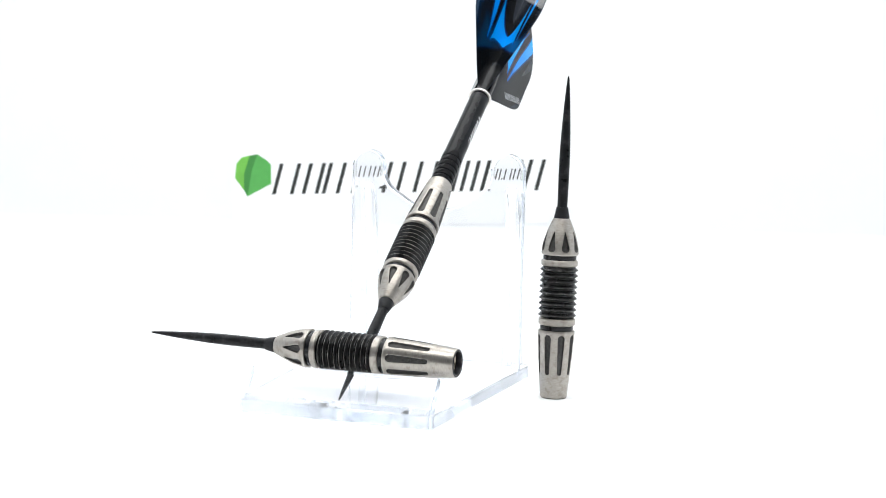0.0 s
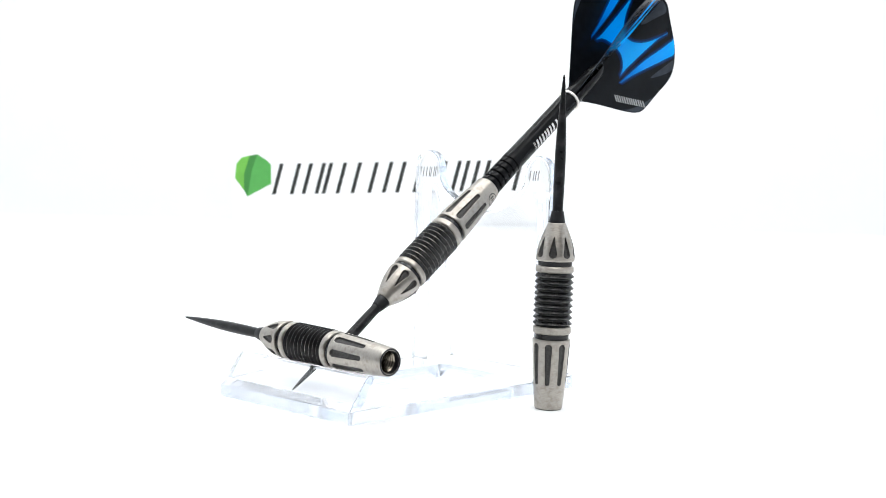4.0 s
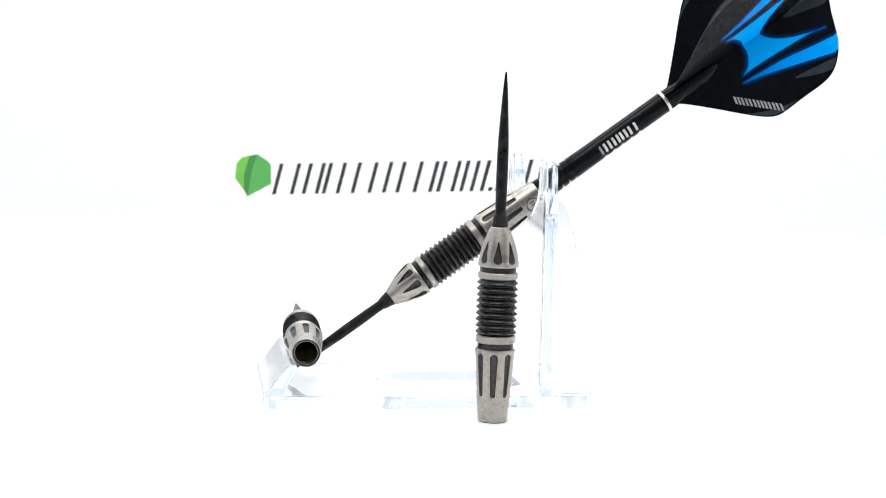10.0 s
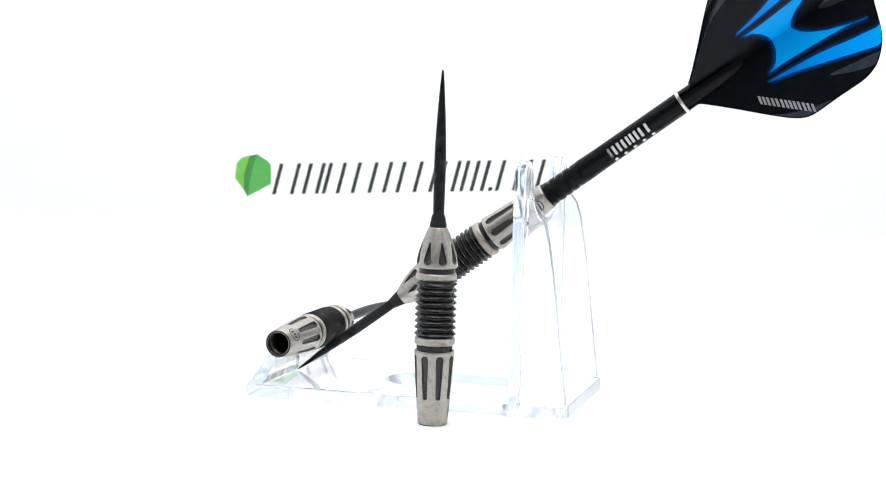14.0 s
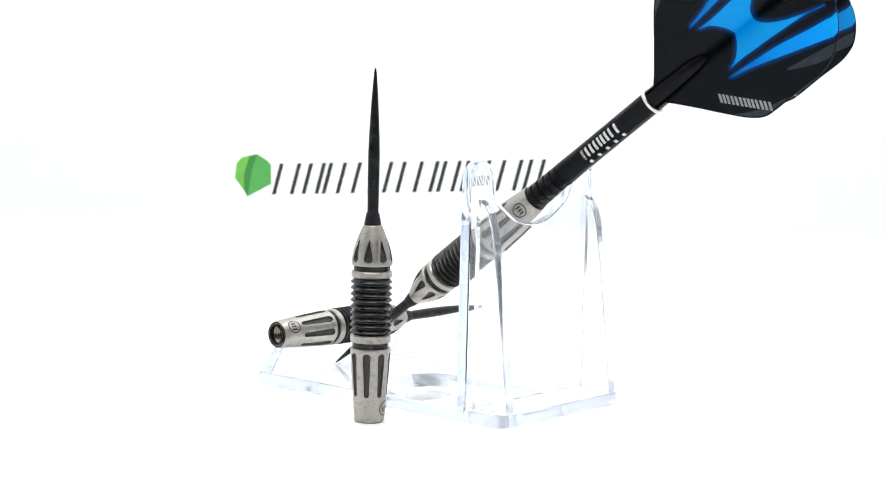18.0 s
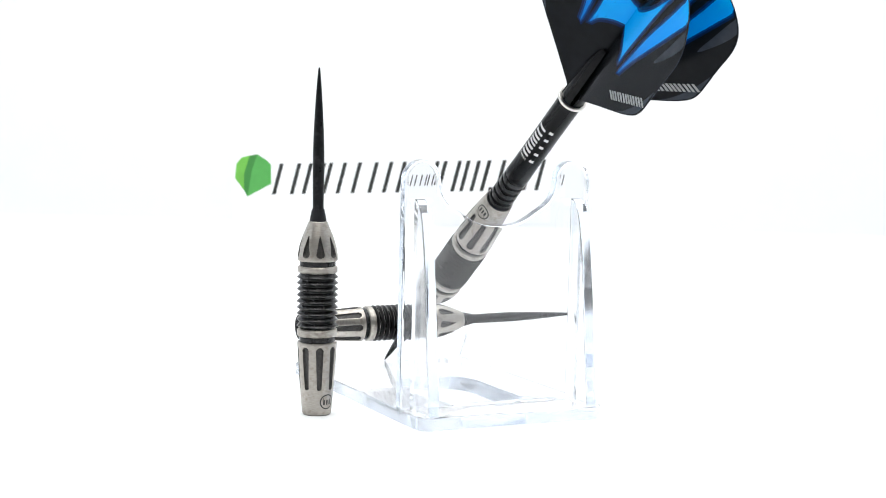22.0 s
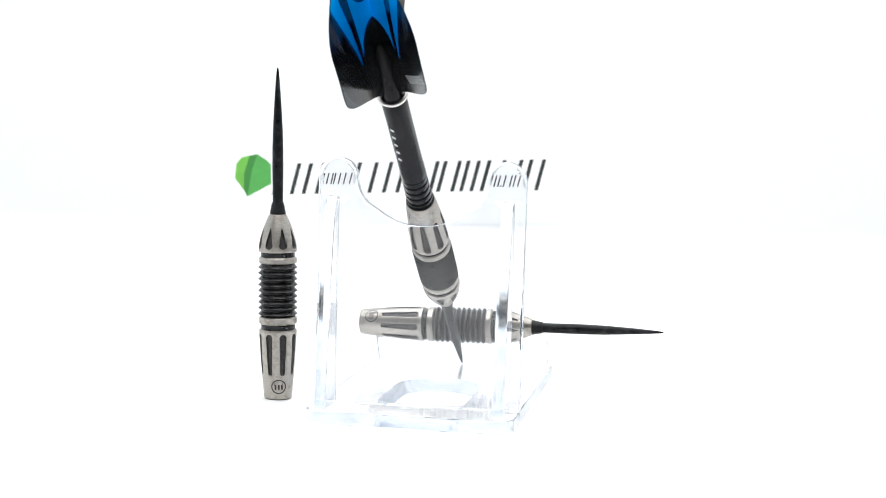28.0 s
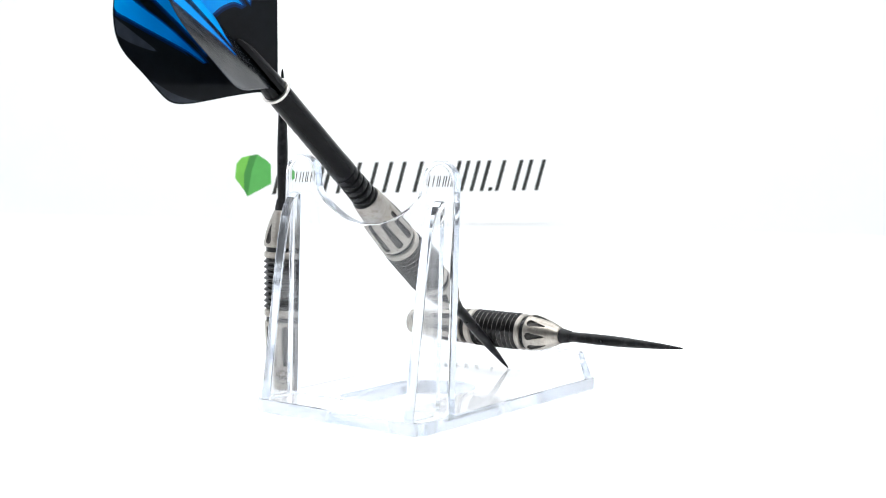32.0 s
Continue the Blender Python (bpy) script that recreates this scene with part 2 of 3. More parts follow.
# ---- the printed card against the back of the tent ----
def sign_card():
    w, h = 166.0, 56.0
    m = pose(-0.0287, 0.4642, 0.0313, 90, -2.35, 0)
    card = thing("sign_card", "white printed card with green shield and slanted black lettering bars", "sign", m)
    v, f = extrude([(-w / 2, -h / 2), (w / 2, -h / 2), (w / 2, h / 2), (-w / 2, h / 2)], -0.2, 0.0)
    part("sheet", mesh_of("sheet", v, f, PAPER, 0), card)
    # shield mark in three greens
    for name, mat, pts in (("light_green_field", GREEN_LIGHT, [(-81.2, -2), (-80.2, 5.5), (-77.5, 8.6), (-73.2, 9.6), (-76.4, 0), (-76.6, -8.6)]),
                           ("dark_green_band", GREEN_DARK, [(-73.2, 9.6), (-69.2, 10.2), (-72.2, 2), (-74.9, -11.8), (-76.6, -8.6), (-76.4, 0)]),
                           ("green_field", GREEN_MID, [(-69.2, 10.2), (-64.2, 6.9), (-62.2, 4.6), (-62.4, -5.4), (-74.9, -11.8), (-72.2, 2)])):
        v, f = extrude(pts, 0.02, 0.06)
        part(name, mesh_of(name, v, f, mat, 0), card)
    # plain slanted bars in place of each character
    slant, y0, y1, w1 = 0.285, -10.9, 5.1, 2.0
    for x, dot in ((-62.1, 0), (-52.8, 0), (-46.6, 0), (-39.8, 0), (-36.1, 0), (-28.8, 0), (-21.0, 0), (-12.2, 0), (-4.6, 0), (2.4, 0), (11.4, 0), (19.6, 0),
                    (23.8, 0), (31.2, 0), (35.8, 0), (41.2, 0), (46.6, 0), (50.9, 1), (54.5, 0), (63.4, 0), (68.6, 0), (75.2, 0)):
        high = y0 + w1 if dot else y1
        pts = [(x, y0), (x + w1, y0), (x + w1, high), (x, high)]
        v, f = extrude([(q + (y - y0) * slant, y) for q, y in pts], 0.02, 0.06)
        part("lettering_bar", mesh_of("lettering_bar", v, f, INK, 0), card)


sign_card()


# ---- dart barrels ----
SEG = 240


def slotted(name, profile, slot_line, w0, w1, depth, mat, z_step):
    """A turned section with eight recessed slots; returns the section's mesh and that of one slot."""
    zs = np.linspace(profile[0][0], profile[-1][0], int(round((profile[-1][0] - profile[0][0]) / z_step)) + 1)
    rs = np.interp(zs, [p[0] for p in profile], [p[1] for p in profile])
    za, zb = slot_line

    def sd(z, a, r):
        u = (a + 22.5) % 45 - 22.5
        x = radians(u) * r
        t = min(max((z - za) / (zb - za), 0), 1)
        return math.hypot(x, z - (za + t * (zb - za))) - (w0 + (w1 - w0) * t)

    verts, dz = [], float(zs[1] - zs[0])
    places = []
    for z, r in zip(zs, rs):
        for k in range(SEG):
            a, zz = 360.0 * k / SEG, float(z)
            cell = math.tau * r / SEG
            d = sd(zz, a, r)
            if abs(d) < 0.5 * min(cell, dz) and zs[1] < z < zs[-2]:
                h = 0.01
                gz = (sd(zz + h, a, r) - sd(zz - h, a, r)) / (2 * h)
                ga = (sd(zz, a + math.degrees(h / r), r) - sd(zz, a - math.degrees(h / r), r)) / (2 * h)
                zz, a, d = zz - d * gz, a - math.degrees(d * ga / r), 0.0
            e = min(max((0.04 - d) / 0.24, 0), 1)
            rr = r - depth * e * e * (3 - 2 * e)
            places.append((zz, a, r))
            verts.append((rr * math.cos(radians(a)), rr * math.sin(radians(a)), zz))
    body, slot = [], []
    for i in range(len(zs) - 1):
        for k in range(SEG):
            q = (k + 1) % SEG
            f = (i * SEG + k, i * SEG + q, (i + 1) * SEG + q, (i + 1) * SEG + k)
            if sum(sd(*places[j]) for j in f) < -1e-4:
                if k < 15 or k >= SEG - 15:
                    slot.append(f)
            else:
                body.append(f)
    # end caps lead inwards
    for i, r_in in ((0, 2.55), (len(zs) - 1, 1.2)):
        base = len(verts)
        for k in range(SEG):
            a = radians(360.0 * k / SEG)
            verts.append((r_in * math.cos(a), r_in * math.sin(a), float(zs[i])))
        for k in range(SEG):
            q = (k + 1) % SEG
            body.append((i * SEG + k, i * SEG + q, base + q, base + k))

    def packed(nm, faces, m):
        used = sorted({i for f in faces for i in f})
        at = {i: n for n, i in enumerate(used)}
        return mesh_of(nm, [verts[i] for i in used], [[at[i] for i in f] for f in faces], m, 50)

    return packed(name, body, mat), packed("slot", slot, SLOT)


TAIL_ME, TAIL_SLOT = slotted("tail_section", [(0.0, 3.02), (0.18, 3.16), (3.0, 3.42), (9.0, 3.92), (15.5, 4.30), (15.85, 4.22)],
                             (6.05, 14.15), 0.52, 0.84, 0.5, STEEL, 0.13)
NOSE_ME, NOSE_SLOT = slotted("nose_section", [(34.35, 4.18), (34.6, 4.36), (35.6, 4.33), (37.5, 3.98), (39.6, 3.32), (41.4, 2.58), (42.7, 2.02), (42.85, 1.85)],
                             (36.05, 39.7), 0.92, 0.12, 0.6, STEEL, 0.10)


def ring_me(name, z0, z1, r, b, mat):
    return mesh_of(name, *lathe([(z0, 1.4), (z0, r - b), (z0 + b, r), (z1 - b, r), (z1, r - b), (z1, 1.4)]), mat)


REAR_GROOVE = ring_me("rear_groove", 15.87, 17.05, 3.86, 0.1, FLANK)
REAR_RING = ring_me("rear_ring", 17.07, 18.75, 4.32, 0.26, STEEL)
FRONT_RING = ring_me("front_ring", 31.75, 33.2, 4.32, 0.26, STEEL)
FRONT_GROOVE = ring_me("front_groove", 33.22, 34.33, 3.88, 0.1, FLANK)


def grip_me(end, count, pitch):
    """The ring grip from the rear ring to its front end: sharp ridges with a long slope towards the point."""
    prof = [(18.77, 1.4), (18.77, 3.8)]
    for k in range(count):
        z = 18.85 + pitch * k
        prof += [(z + 0.04, 3.84), (z + 0.12, 3.86), (z + 0.42, 4.36), (z + 0.49, 4.46), (z + 0.57, 4.45), (z + 0.66, 4.36), (z + 0.8, 4.22), (z + 0.95, 4.06), (z + 1.2, 3.86)]
    prof += [(end, 3.8), (end, 1.4)]
    me = mesh_of("grip_section", *lathe(prof, 120), VALLEY, 28)
    me.materials.append(CREST)
    me.materials.append(FLANK)
    # highlight and shade by colour: bright crests, point-side slopes lighter than the rest
    for q in me.polygons:
        if math.hypot(q.center[0], q.center[1]) > 4.41 * MM:
            q.material_index = 1
        elif q.normal.z > 0.05:
            q.material_index = 2
    return me


GRIP = grip_me(31.73, 10, 1.28)
SHORT_GRIP = grip_me(30.88, 9, 1.325)


def point_me():
    prof = [(43.6, 0.0), (43.6, 1.15), (47, 1.18), (52, 1.24), (57, 1.22), (61, 1.1), (65, 0.9), (69, 0.66), (72, 0.44), (74.2, 0.25), (74.85, 0.14), (75.0, 0.0)]
    return mesh_of("point", *lathe(prof, 40, closed=False), POINT, 60)


POINT_ME = point_me()
COLLAR_ME = mesh_of("collar", *lathe([(42.87, 0.3), (42.87, 1.78), (43.1, 1.8), (45.3, 1.38), (45.5, 1.3), (45.5, 0.3)], 56), COLLAR)


def bore_me():
    prof = [(1.22, 2.5), (1.25, 2.46)]
    for k in range(17):
        z = 1.27 + 0.72 * k
        prof += [(z, 2.46), (z + 0.3, 2.2), (z + 0.38, 2.2), (z + 0.62, 2.46)]
    prof += [(13.6, 2.1), (15.0, 0.0)]
    return mesh_of("bore", *lathe(prof, 64, closed=False), BORE, 25)


BORE_ME = bore_me()
RIM_ME = mesh_of("rim", *lathe([(1.2, 2.44), (0.2, 2.5), (-0.16, 2.72), (-0.16, 2.9), (-0.02, 3.02), (0.1, 2.8), (1.2, 2.7)], 72), RIM)


def emblem_mesh():
    """A small engraved ring with plain bars in it, wrapped on the tail."""
    def wrap(pts, lift):
        out = []
        for x, z in pts:
            r = float(np.interp(z, (0.18, 3.0, 9.0), (3.16, 3.42, 3.92))) + lift
            out.append((r * math.cos(x / 3.3), r * math.sin(x / 3.3), z))
        return out

    n = 40
    rows = [[(r * math.cos(math.tau * k / n), 3.0 + r * math.sin(math.tau * k / n)) for k in range(n)] for r in (1.66, 1.4)]
    v = wrap(rows[0], 0.03) + wrap(rows[1], 0.03)
    f = [(k, (k + 1) % n, n + (k + 1) % n, n + k) for k in range(n)]
    for x0, x1, z0, z1 in ((-0.9, -0.5, 2.3, 3.45), (-0.2, 0.2, 2.3, 3.45), (0.5, 0.9, 2.3, 3.45), (-0.9, 0.9, 3.47, 3.9)):
        base = len(v)
        v += wrap([(x0, z0), (x1, z0), (x1, z1), (x0, z1)], 0.03)
        f.append((base, base + 1, base + 2, base + 3))
    return mesh_of("emblem", v, f, SLOT, 0)


EMBLEM = emblem_mesh()


def barrel_parts(owner, spin, emblem, hollow=True, short=0.0):
    """All parts of a barrel with its point, turned by spin degrees about its axis; the grip may be shorter."""
    turn = pose(0, 0, 0, 0, 0, spin)
    ahead = pose(0, 0, -short * MM, 0, 0, spin)
    part("point", POINT_ME, owner, "long tapered black steel point", turn)
    part("collar", COLLAR_ME, owner, "matt black collar", ahead)
    nose = part("nose_section", NOSE_ME, owner, "brushed steel nose cone with teardrop slots", ahead)
    tail = part("tail_section", TAIL_ME, owner, "brushed steel tail cone with long slots", turn)
    for k in range(8):
        part("slot", NOSE_SLOT, nose, "", pose(0, 0, 0, 0, 0, 45 * k))
        part("slot", TAIL_SLOT, tail, "", pose(0, 0, 0, 0, 0, 45 * k))
    part("emblem", EMBLEM, tail, "dark engraved round emblem", pose(0, 0, 0, 0, 0, emblem - spin))
    part("front_groove", FRONT_GROOVE, owner, "blackened groove", ahead)
    part("front_ring", FRONT_RING, owner, "brushed steel ring", ahead)
    part("grip_section", SHORT_GRIP if short else GRIP, owner, "blackened ring-grip section", turn)
    part("rear_ring", REAR_RING, owner, "brushed steel ring")
    part("rear_groove", REAR_GROOVE, owner, "blackened groove")
    part("rim", RIM_ME, owner, "blackened rim of the shaft socket")
    if hollow:
        part("bore", BORE_ME, owner, "threaded shaft socket")


def along(base, tip, length=75.0):
    """The pose whose z axis runs from base to tip (mm), the tip held in place."""
    b, t = Vector(base), Vector(tip)
    d = (t - b).normalized()
    q = d.to_track_quat("Z", "Y").to_matrix().to_4x4()
    return Matrix.Translation((t - d * length) * MM) @ q


# places at the start, from the turning axis
V_POSE = along((32.25, 1.35, 0.16), (33.49, 1.64, 75.15))
H_POSE = along((7.95, -31.9, 13.09), (-61.1, -3.6, 14.19))
D_POSE = along((15.73, 56.74, 69.65), (-16.55, -27.6, 3.16))


def local_angle(m, direction):
    """The angle about the thing's own axis that faces the given direction."""
    v = m.to_3x3().inverted() @ Vector(direction)
    return math.degrees(math.atan2(v.y, v.x))


def facing(turned):
    """The way to the camera once the table has turned by that many degrees."""
    a = radians(-90 - turned)
    return (math.cos(a), math.sin(a), 0.0)


standing = thing("dart_barrel", "slotted steel dart barrel standing upright on its flat tail", "dart barrel", V_POSE, "dart barrels")
barrel_parts(standing, local_angle(V_POSE, facing(-79)) + 22.5, local_angle(V_POSE, facing(-169)) + 9, short=0.85)
lying = thing("dart_barrel", "slotted steel dart barrel lying across the lip of a clear stand", "dart barrel", H_POSE, "dart barrels")
barrel_parts(lying, local_angle(H_POSE, (-0.36, -0.93, 0.08)), local_angle(H_POSE, (0.3, 0.76, 0.57)))


# ---- the complete dart ----
WING_OUTLINE = [(0.5, 0.0)] + smooth_line([(0.5, 1.0), (3.4, 2.9), (8.6, 7.75), (15.2, 14.3), (18.5, 17.2), (20.9, 18.5), (23.5, 18.8), (29, 18.65), (35, 18.6),
                (38.5, 17.6), (41, 15.7), (42.9, 13.4), (44.1, 11), (46.1, 5.4), (47.8, 2.1), (48.2, 0.0)], 6, False)


def wing_edge(s):
    """How far out the wing reaches at a place along the shaft."""
    return float(np.interp(s, [q[0] for q in WING_OUTLINE], [q[1] for q in WING_OUTLINE]))


def strip_cut(pts, lo, hi):
    """The part of an outline of (s, r) pairs between two radii."""
    for sign, edge in ((1, lo), (-1, -hi)):
        out = []
        for i, (s1, r1) in enumerate(pts):
            s0, r0 = pts[i - 1]
            a, b = sign * r0 - edge, sign * r1 - edge
            if (a >= 0) != (b >= 0):
                q = a / (a - b)
                out.append((s0 + (s1 - s0) * q, edge * sign))
            if b >= 0:
                out.append((s1, r1))
        pts = [q for k, q in enumerate(out) if math.dist(q, out[k - 1]) > 0.03]
        if len(pts) < 3:
            return []
    return pts


STRIPS = [0.0, 0.3, 0.6, 0.9, 1.25, 1.6, 2.0, 2.4, 2.9, 3.4, 4.0, 4.6, 5.3, 6.1, 7.0, 8.0, 9.2, 10.6, 12.3, 14.5, 19.5]


def wing_sheet(name, outline, lift, bend, mat, rim=False, sides=(1, -1)):
    """A sheet on a wing in the x-z plane that bows towards its slit near the root; one on either side."""
    def knot(r, off):
        a = radians(bend * math.exp(-r / 5.0))
        return np.array((r * math.cos(a) - off * math.sin(a), r * math.sin(a) + off * math.cos(a)))

    def place(s, r, off):
        k = min(max(int(np.searchsorted(STRIPS, r)) - 1, 0), len(STRIPS) - 2)
        lo, hi = STRIPS[k], STRIPS[k + 1]
        q = knot(lo, off) + (knot(hi, off) - knot(lo, off)) * (r - lo) / (hi - lo)
        return (float(q[0]), float(q[1]), -37.0 - s)

    bm = bmesh.new()
    for off in [lift * q for q in sides]:
        for lo, hi in zip(STRIPS[:-1], STRIPS[1:]):
            pts = strip_cut(outline, lo, hi)
            if len(pts) >= 3:
                try:
                    bm.faces.new([bm.verts.new([c * MM for c in place(s, r, off)]) for s, r in (pts if off > 0 else pts[::-1])])
                except ValueError:
                    pass
    if rim:
        n = len(outline)
        for i in range(n):
            (s0, r0), (s1, r1) = outline[i - 1], outline[i]
            edge = bm.faces.new([bm.verts.new([c * MM for c in q]) for q in (place(s0, r0, lift), place(s1, r1, lift), place(s1, r1, -lift), place(s0, r0, -lift))])
            edge.material_index = 1
    bmesh.ops.remove_doubles(bm, verts=bm.verts, dist=0.000004)
    bmesh.ops.triangulate(bm, faces=bm.faces)
    me = bpy.data.meshes.new(name)
    bm.to_mesh(me)
    bm.free()
    me.materials.append(mat)
    # grey rim colour stands in for light caught on the film's edge
    if rim:
        me.materials.append(FILM_GREY)
    return me


def swollen(pts, by):
    """The outline of (s, r) pairs grown on all sides, most along the shaft at the pointed ends."""
    area = sum(pts[i - 1][0] * pts[i][1] - pts[i][0] * pts[i - 1][1] for i in range(len(pts)))
    out = []
    for i, (s, r) in enumerate(pts):
        (s0, r0), (s1, r1) = pts[i - 1], pts[(i + 1) % len(pts)]
        d = math.hypot(s1 - s0, r1 - r0) or 1.0
        q = math.copysign(by, area) / d
        out.append((s + (r1 - r0) * q * 1.6, r - (s1 - s0) * q))
    return out


def wing_meshes(bend, side):
    """One wing in the x-z plane (x outwards, the tail towards -z), and the prints on it."""
    wing = wing_sheet("wing", WING_OUTLINE, 0.07, bend, FILM, True)
    flame = smooth_line([(23.7, 0.0), (23.5, 1.9), (22.7, 3.6), (21.5, 5.0), (19.6, 5.95), (22.3, 5.85), (25.8, 6.0), (32.2, 6.4), (38.5, 7.0), (43.0, 7.95),
                         (41.4, 7.7), (37.6, 6.4), (34.7, 5.35), (32.3, 4.1), (30.8, 3.1), (29.5, 1.9), (28.8, 0.6), (28.7, 0.0)], 4, False)
    flame = [(s, max(r, 0.0)) for s, r in flame]
    streak = smooth_line([(18.4, 7.45), (24.6, 7.85), (30.8, 8.55), (37.7, 9.9), (44.1, 11.1), (43.5, 12.6), (42.3, 14.3), (37.2, 12.9), (29.4, 10.45), (23.7, 8.7)], 4)
    grey_a = smooth_line([(29.6, 13.6), (35, 14.3), (41, 15.5), (39.4, 17.2), (35.2, 16.3)], 4)
    grey_b = smooth_line([(14.2, 13.2), (17.0, 15.0), (21.7, 17.0), (27.5, 18.5), (23.0, 18.5), (20.6, 18.1), (18.3, 16.7), (16.0, 14.8)], 4)
    grey_c = smooth_line([(35.6, 0.0), (36.6, 0.9), (41.6, 2.2), (45.5, 3.2), (46.8, 2.2), (47.4, 0.0)], 4, False)
    grey_c = [(s, max(r, 0.0)) for s, r in grey_c]
    prints = []
    for name, pts in (("flame_haze", flame), ("streak_haze", streak)):
        for lift, wide, mat in ((0.077, 0.75, HAZE_DARK), (0.081, 0.32, HAZE)):
            prints.append(wing_sheet(name, [(a, max(min(b, wing_edge(a) - 0.1), 0.0)) for a, b in swollen(pts, wide)], lift, bend, mat))
    for name, pts, mat in (("blue_flame", flame, BLUE), ("blue_streak", streak, BLUE_STREAK),
                           ("grey_streak", grey_a, FILM_GREY), ("grey_corner", grey_b, FILM_GREY), ("grey_tail", grey_c, FILM_GREY)):
        prints.append(wing_sheet(name, [(a, max(min(b, wing_edge(a) - 0.3), 0.0)) for a, b in pts], 0.085, bend, mat))
    # lettering bars along the leading edge: the uprights of each character
    t, u = np.array((0.73, 0.684)), np.array((0.42, -1.9))
    for at in ((0.0, 0.9, 1.8), (2.8,), (3.75, 4.8), (5.75, 6.65, 7.55), (8.5, 9.55), (10.5, 11.55)):
        for q in at:
            start = np.array((14.1, 10.4)) + t * q
            pts = [start, start + t * 0.62, start + t * 0.62 + u, start + u]
            if side:
                prints.append(wing_sheet("lettering_bar", [(float(a), float(b)) for a, b in pts], 0.1, bend, FILM_LOGO, False, (side,)))
    return wing, prints


def complete_dart():
    dart = thing("dart", "dart with black shaft and blue-black flight resting in clear stand", "dart", D_POSE)
    barrel_parts(dart, local_angle(D_POSE, facing(-76)), local_angle(D_POSE, facing(-101)), hollow=False)
    # ringed front of the shaft
    for k in range(5):
        z = -0.15 - 1.95 * k
        part("shaft_rib", mesh_of("shaft_rib", *lathe([(z, 1.2), (z, 2.74 - 0.03 * k), (z - 0.12, 2.82 - 0.04 * k), (z - 1.42, 2.80 - 0.04 * k), (z - 1.5, 2.7 - 0.03 * k), (z - 1.5, 1.2)], 64), SHAFT),
             dart, "black grip rib")
    shaft = part("shaft", mesh_of("shaft", *lathe([(-0.1, 1.0), (-0.1, 2.2), (-9.75, 2.2), (-9.75, 2.66), (-9.9, 2.7), (-11.5, 2.66), (-14, 2.6), (-20, 2.57), (-30, 2.56), (-37.5, 2.56), (-37.65, 2.4), (-37.65, 1.0)], 72), SHAFT),
                 dart, "glossy black nylon shaft")
    part("shaft_ring", mesh_of("shaft_ring", *lathe([(-36.85, 2.57), (-36.85, 2.92), (-36.95, 3.04), (-37.5, 3.04), (-37.6, 2.92), (-37.6, 2.57)], 64), RINGM), dart, "bright metal ring")
    # four fingers that grip the flight
    root = local_angle(D_POSE, (0.31, 0.53, -0.79))
    finger = mesh_of("finger", *lathe([(-37.7, 0.25), (-37.7, 2.5), (-44, 2.42), (-48.5, 2.25), (-50.8, 1.85), (-52.2, 1.35), (-52.9, 0.85), (-53.0, 0.25)], 14, 9, 81), SHAFT, 45)
    # the wings are pressed together in two pairs; lettering is on one face of the lower pair
    for k, (angle, bend) in enumerate(((0, 24.5), (-44, -21.5), (185, 19.5), (129, -14.5))):
        part("finger", finger, dart, "black shaft finger", pose(0, 0, 0, 0, 0, root + 24.5 + 90 * k))
        turn = pose(0, 0, 0, 0, 0, root + angle)
        normal = (D_POSE @ turn).to_3x3() @ Vector((0, 1, 0))
        wing, prints = wing_meshes(bend, 0 if k > 1 else 1 if normal.dot(Vector(facing(-85))) > 0 else -1)
        w = part("wing", wing, dart, "glossy black flight wing with blue flames", turn)
        for me in prints:
            part(me.name.split(".")[0], me, w)
    # lettering bars printed on the shaft
    mid = local_angle(D_POSE, facing(-88))

    def patch(z0, z1, a0, a1):
        n, v = 4, []
        for z in (z0, z1):
            for k in range(n + 1):
                a = radians(mid + a0 + (a1 - a0) * k / n)
                v.append((2.59 * math.cos(a), 2.59 * math.sin(a), z))
        f = [(k, k + 1, n + 2 + k, n + 1 + k) for k in range(n)]
        part("lettering_bar", mesh_of("lettering_bar", v, f, PRINT, 0), shaft)

    for k, wide in enumerate((1.9, 1.9, 0.6, 1.8, 2.3)):
        z = -17.4 - (0, 2.5, 5.0, 6.0, 8.4)[k]
        patch(z, z - min(wide, 0.65), -22, 28)
        if wide > 1:
            patch(z - wide + 0.65, z - wide, -22, 28)
    for k in range(5):
        z = -17.8 - 2.5 * k
        patch(z, z - 0.75, -60, -40)
    return dart


dart = complete_dart()


# ---- the acrylic stand ----
STAND_POSE = Matrix.Translation(Vector((-5.3, 1.8, 0)) * MM) @ pose(0, 0, 0, 0, 0, -20.7)


def rounded_rect(x0, x1, y0, y1, r_front, r_back, n=8):
    """A rectangle with round corners; the front is at y0."""
    return (arc(x1 - r_back, y1 - r_back, r_back, 0, 90, n) + arc(x0 + r_back, y1 - r_back, r_back, 90, 180, n)
            + arc(x0 + r_front, y0 + r_front, r_front, 180, 270, n) + arc(x1 - r_front, y0 + r_front, r_front, 270, 360, n))


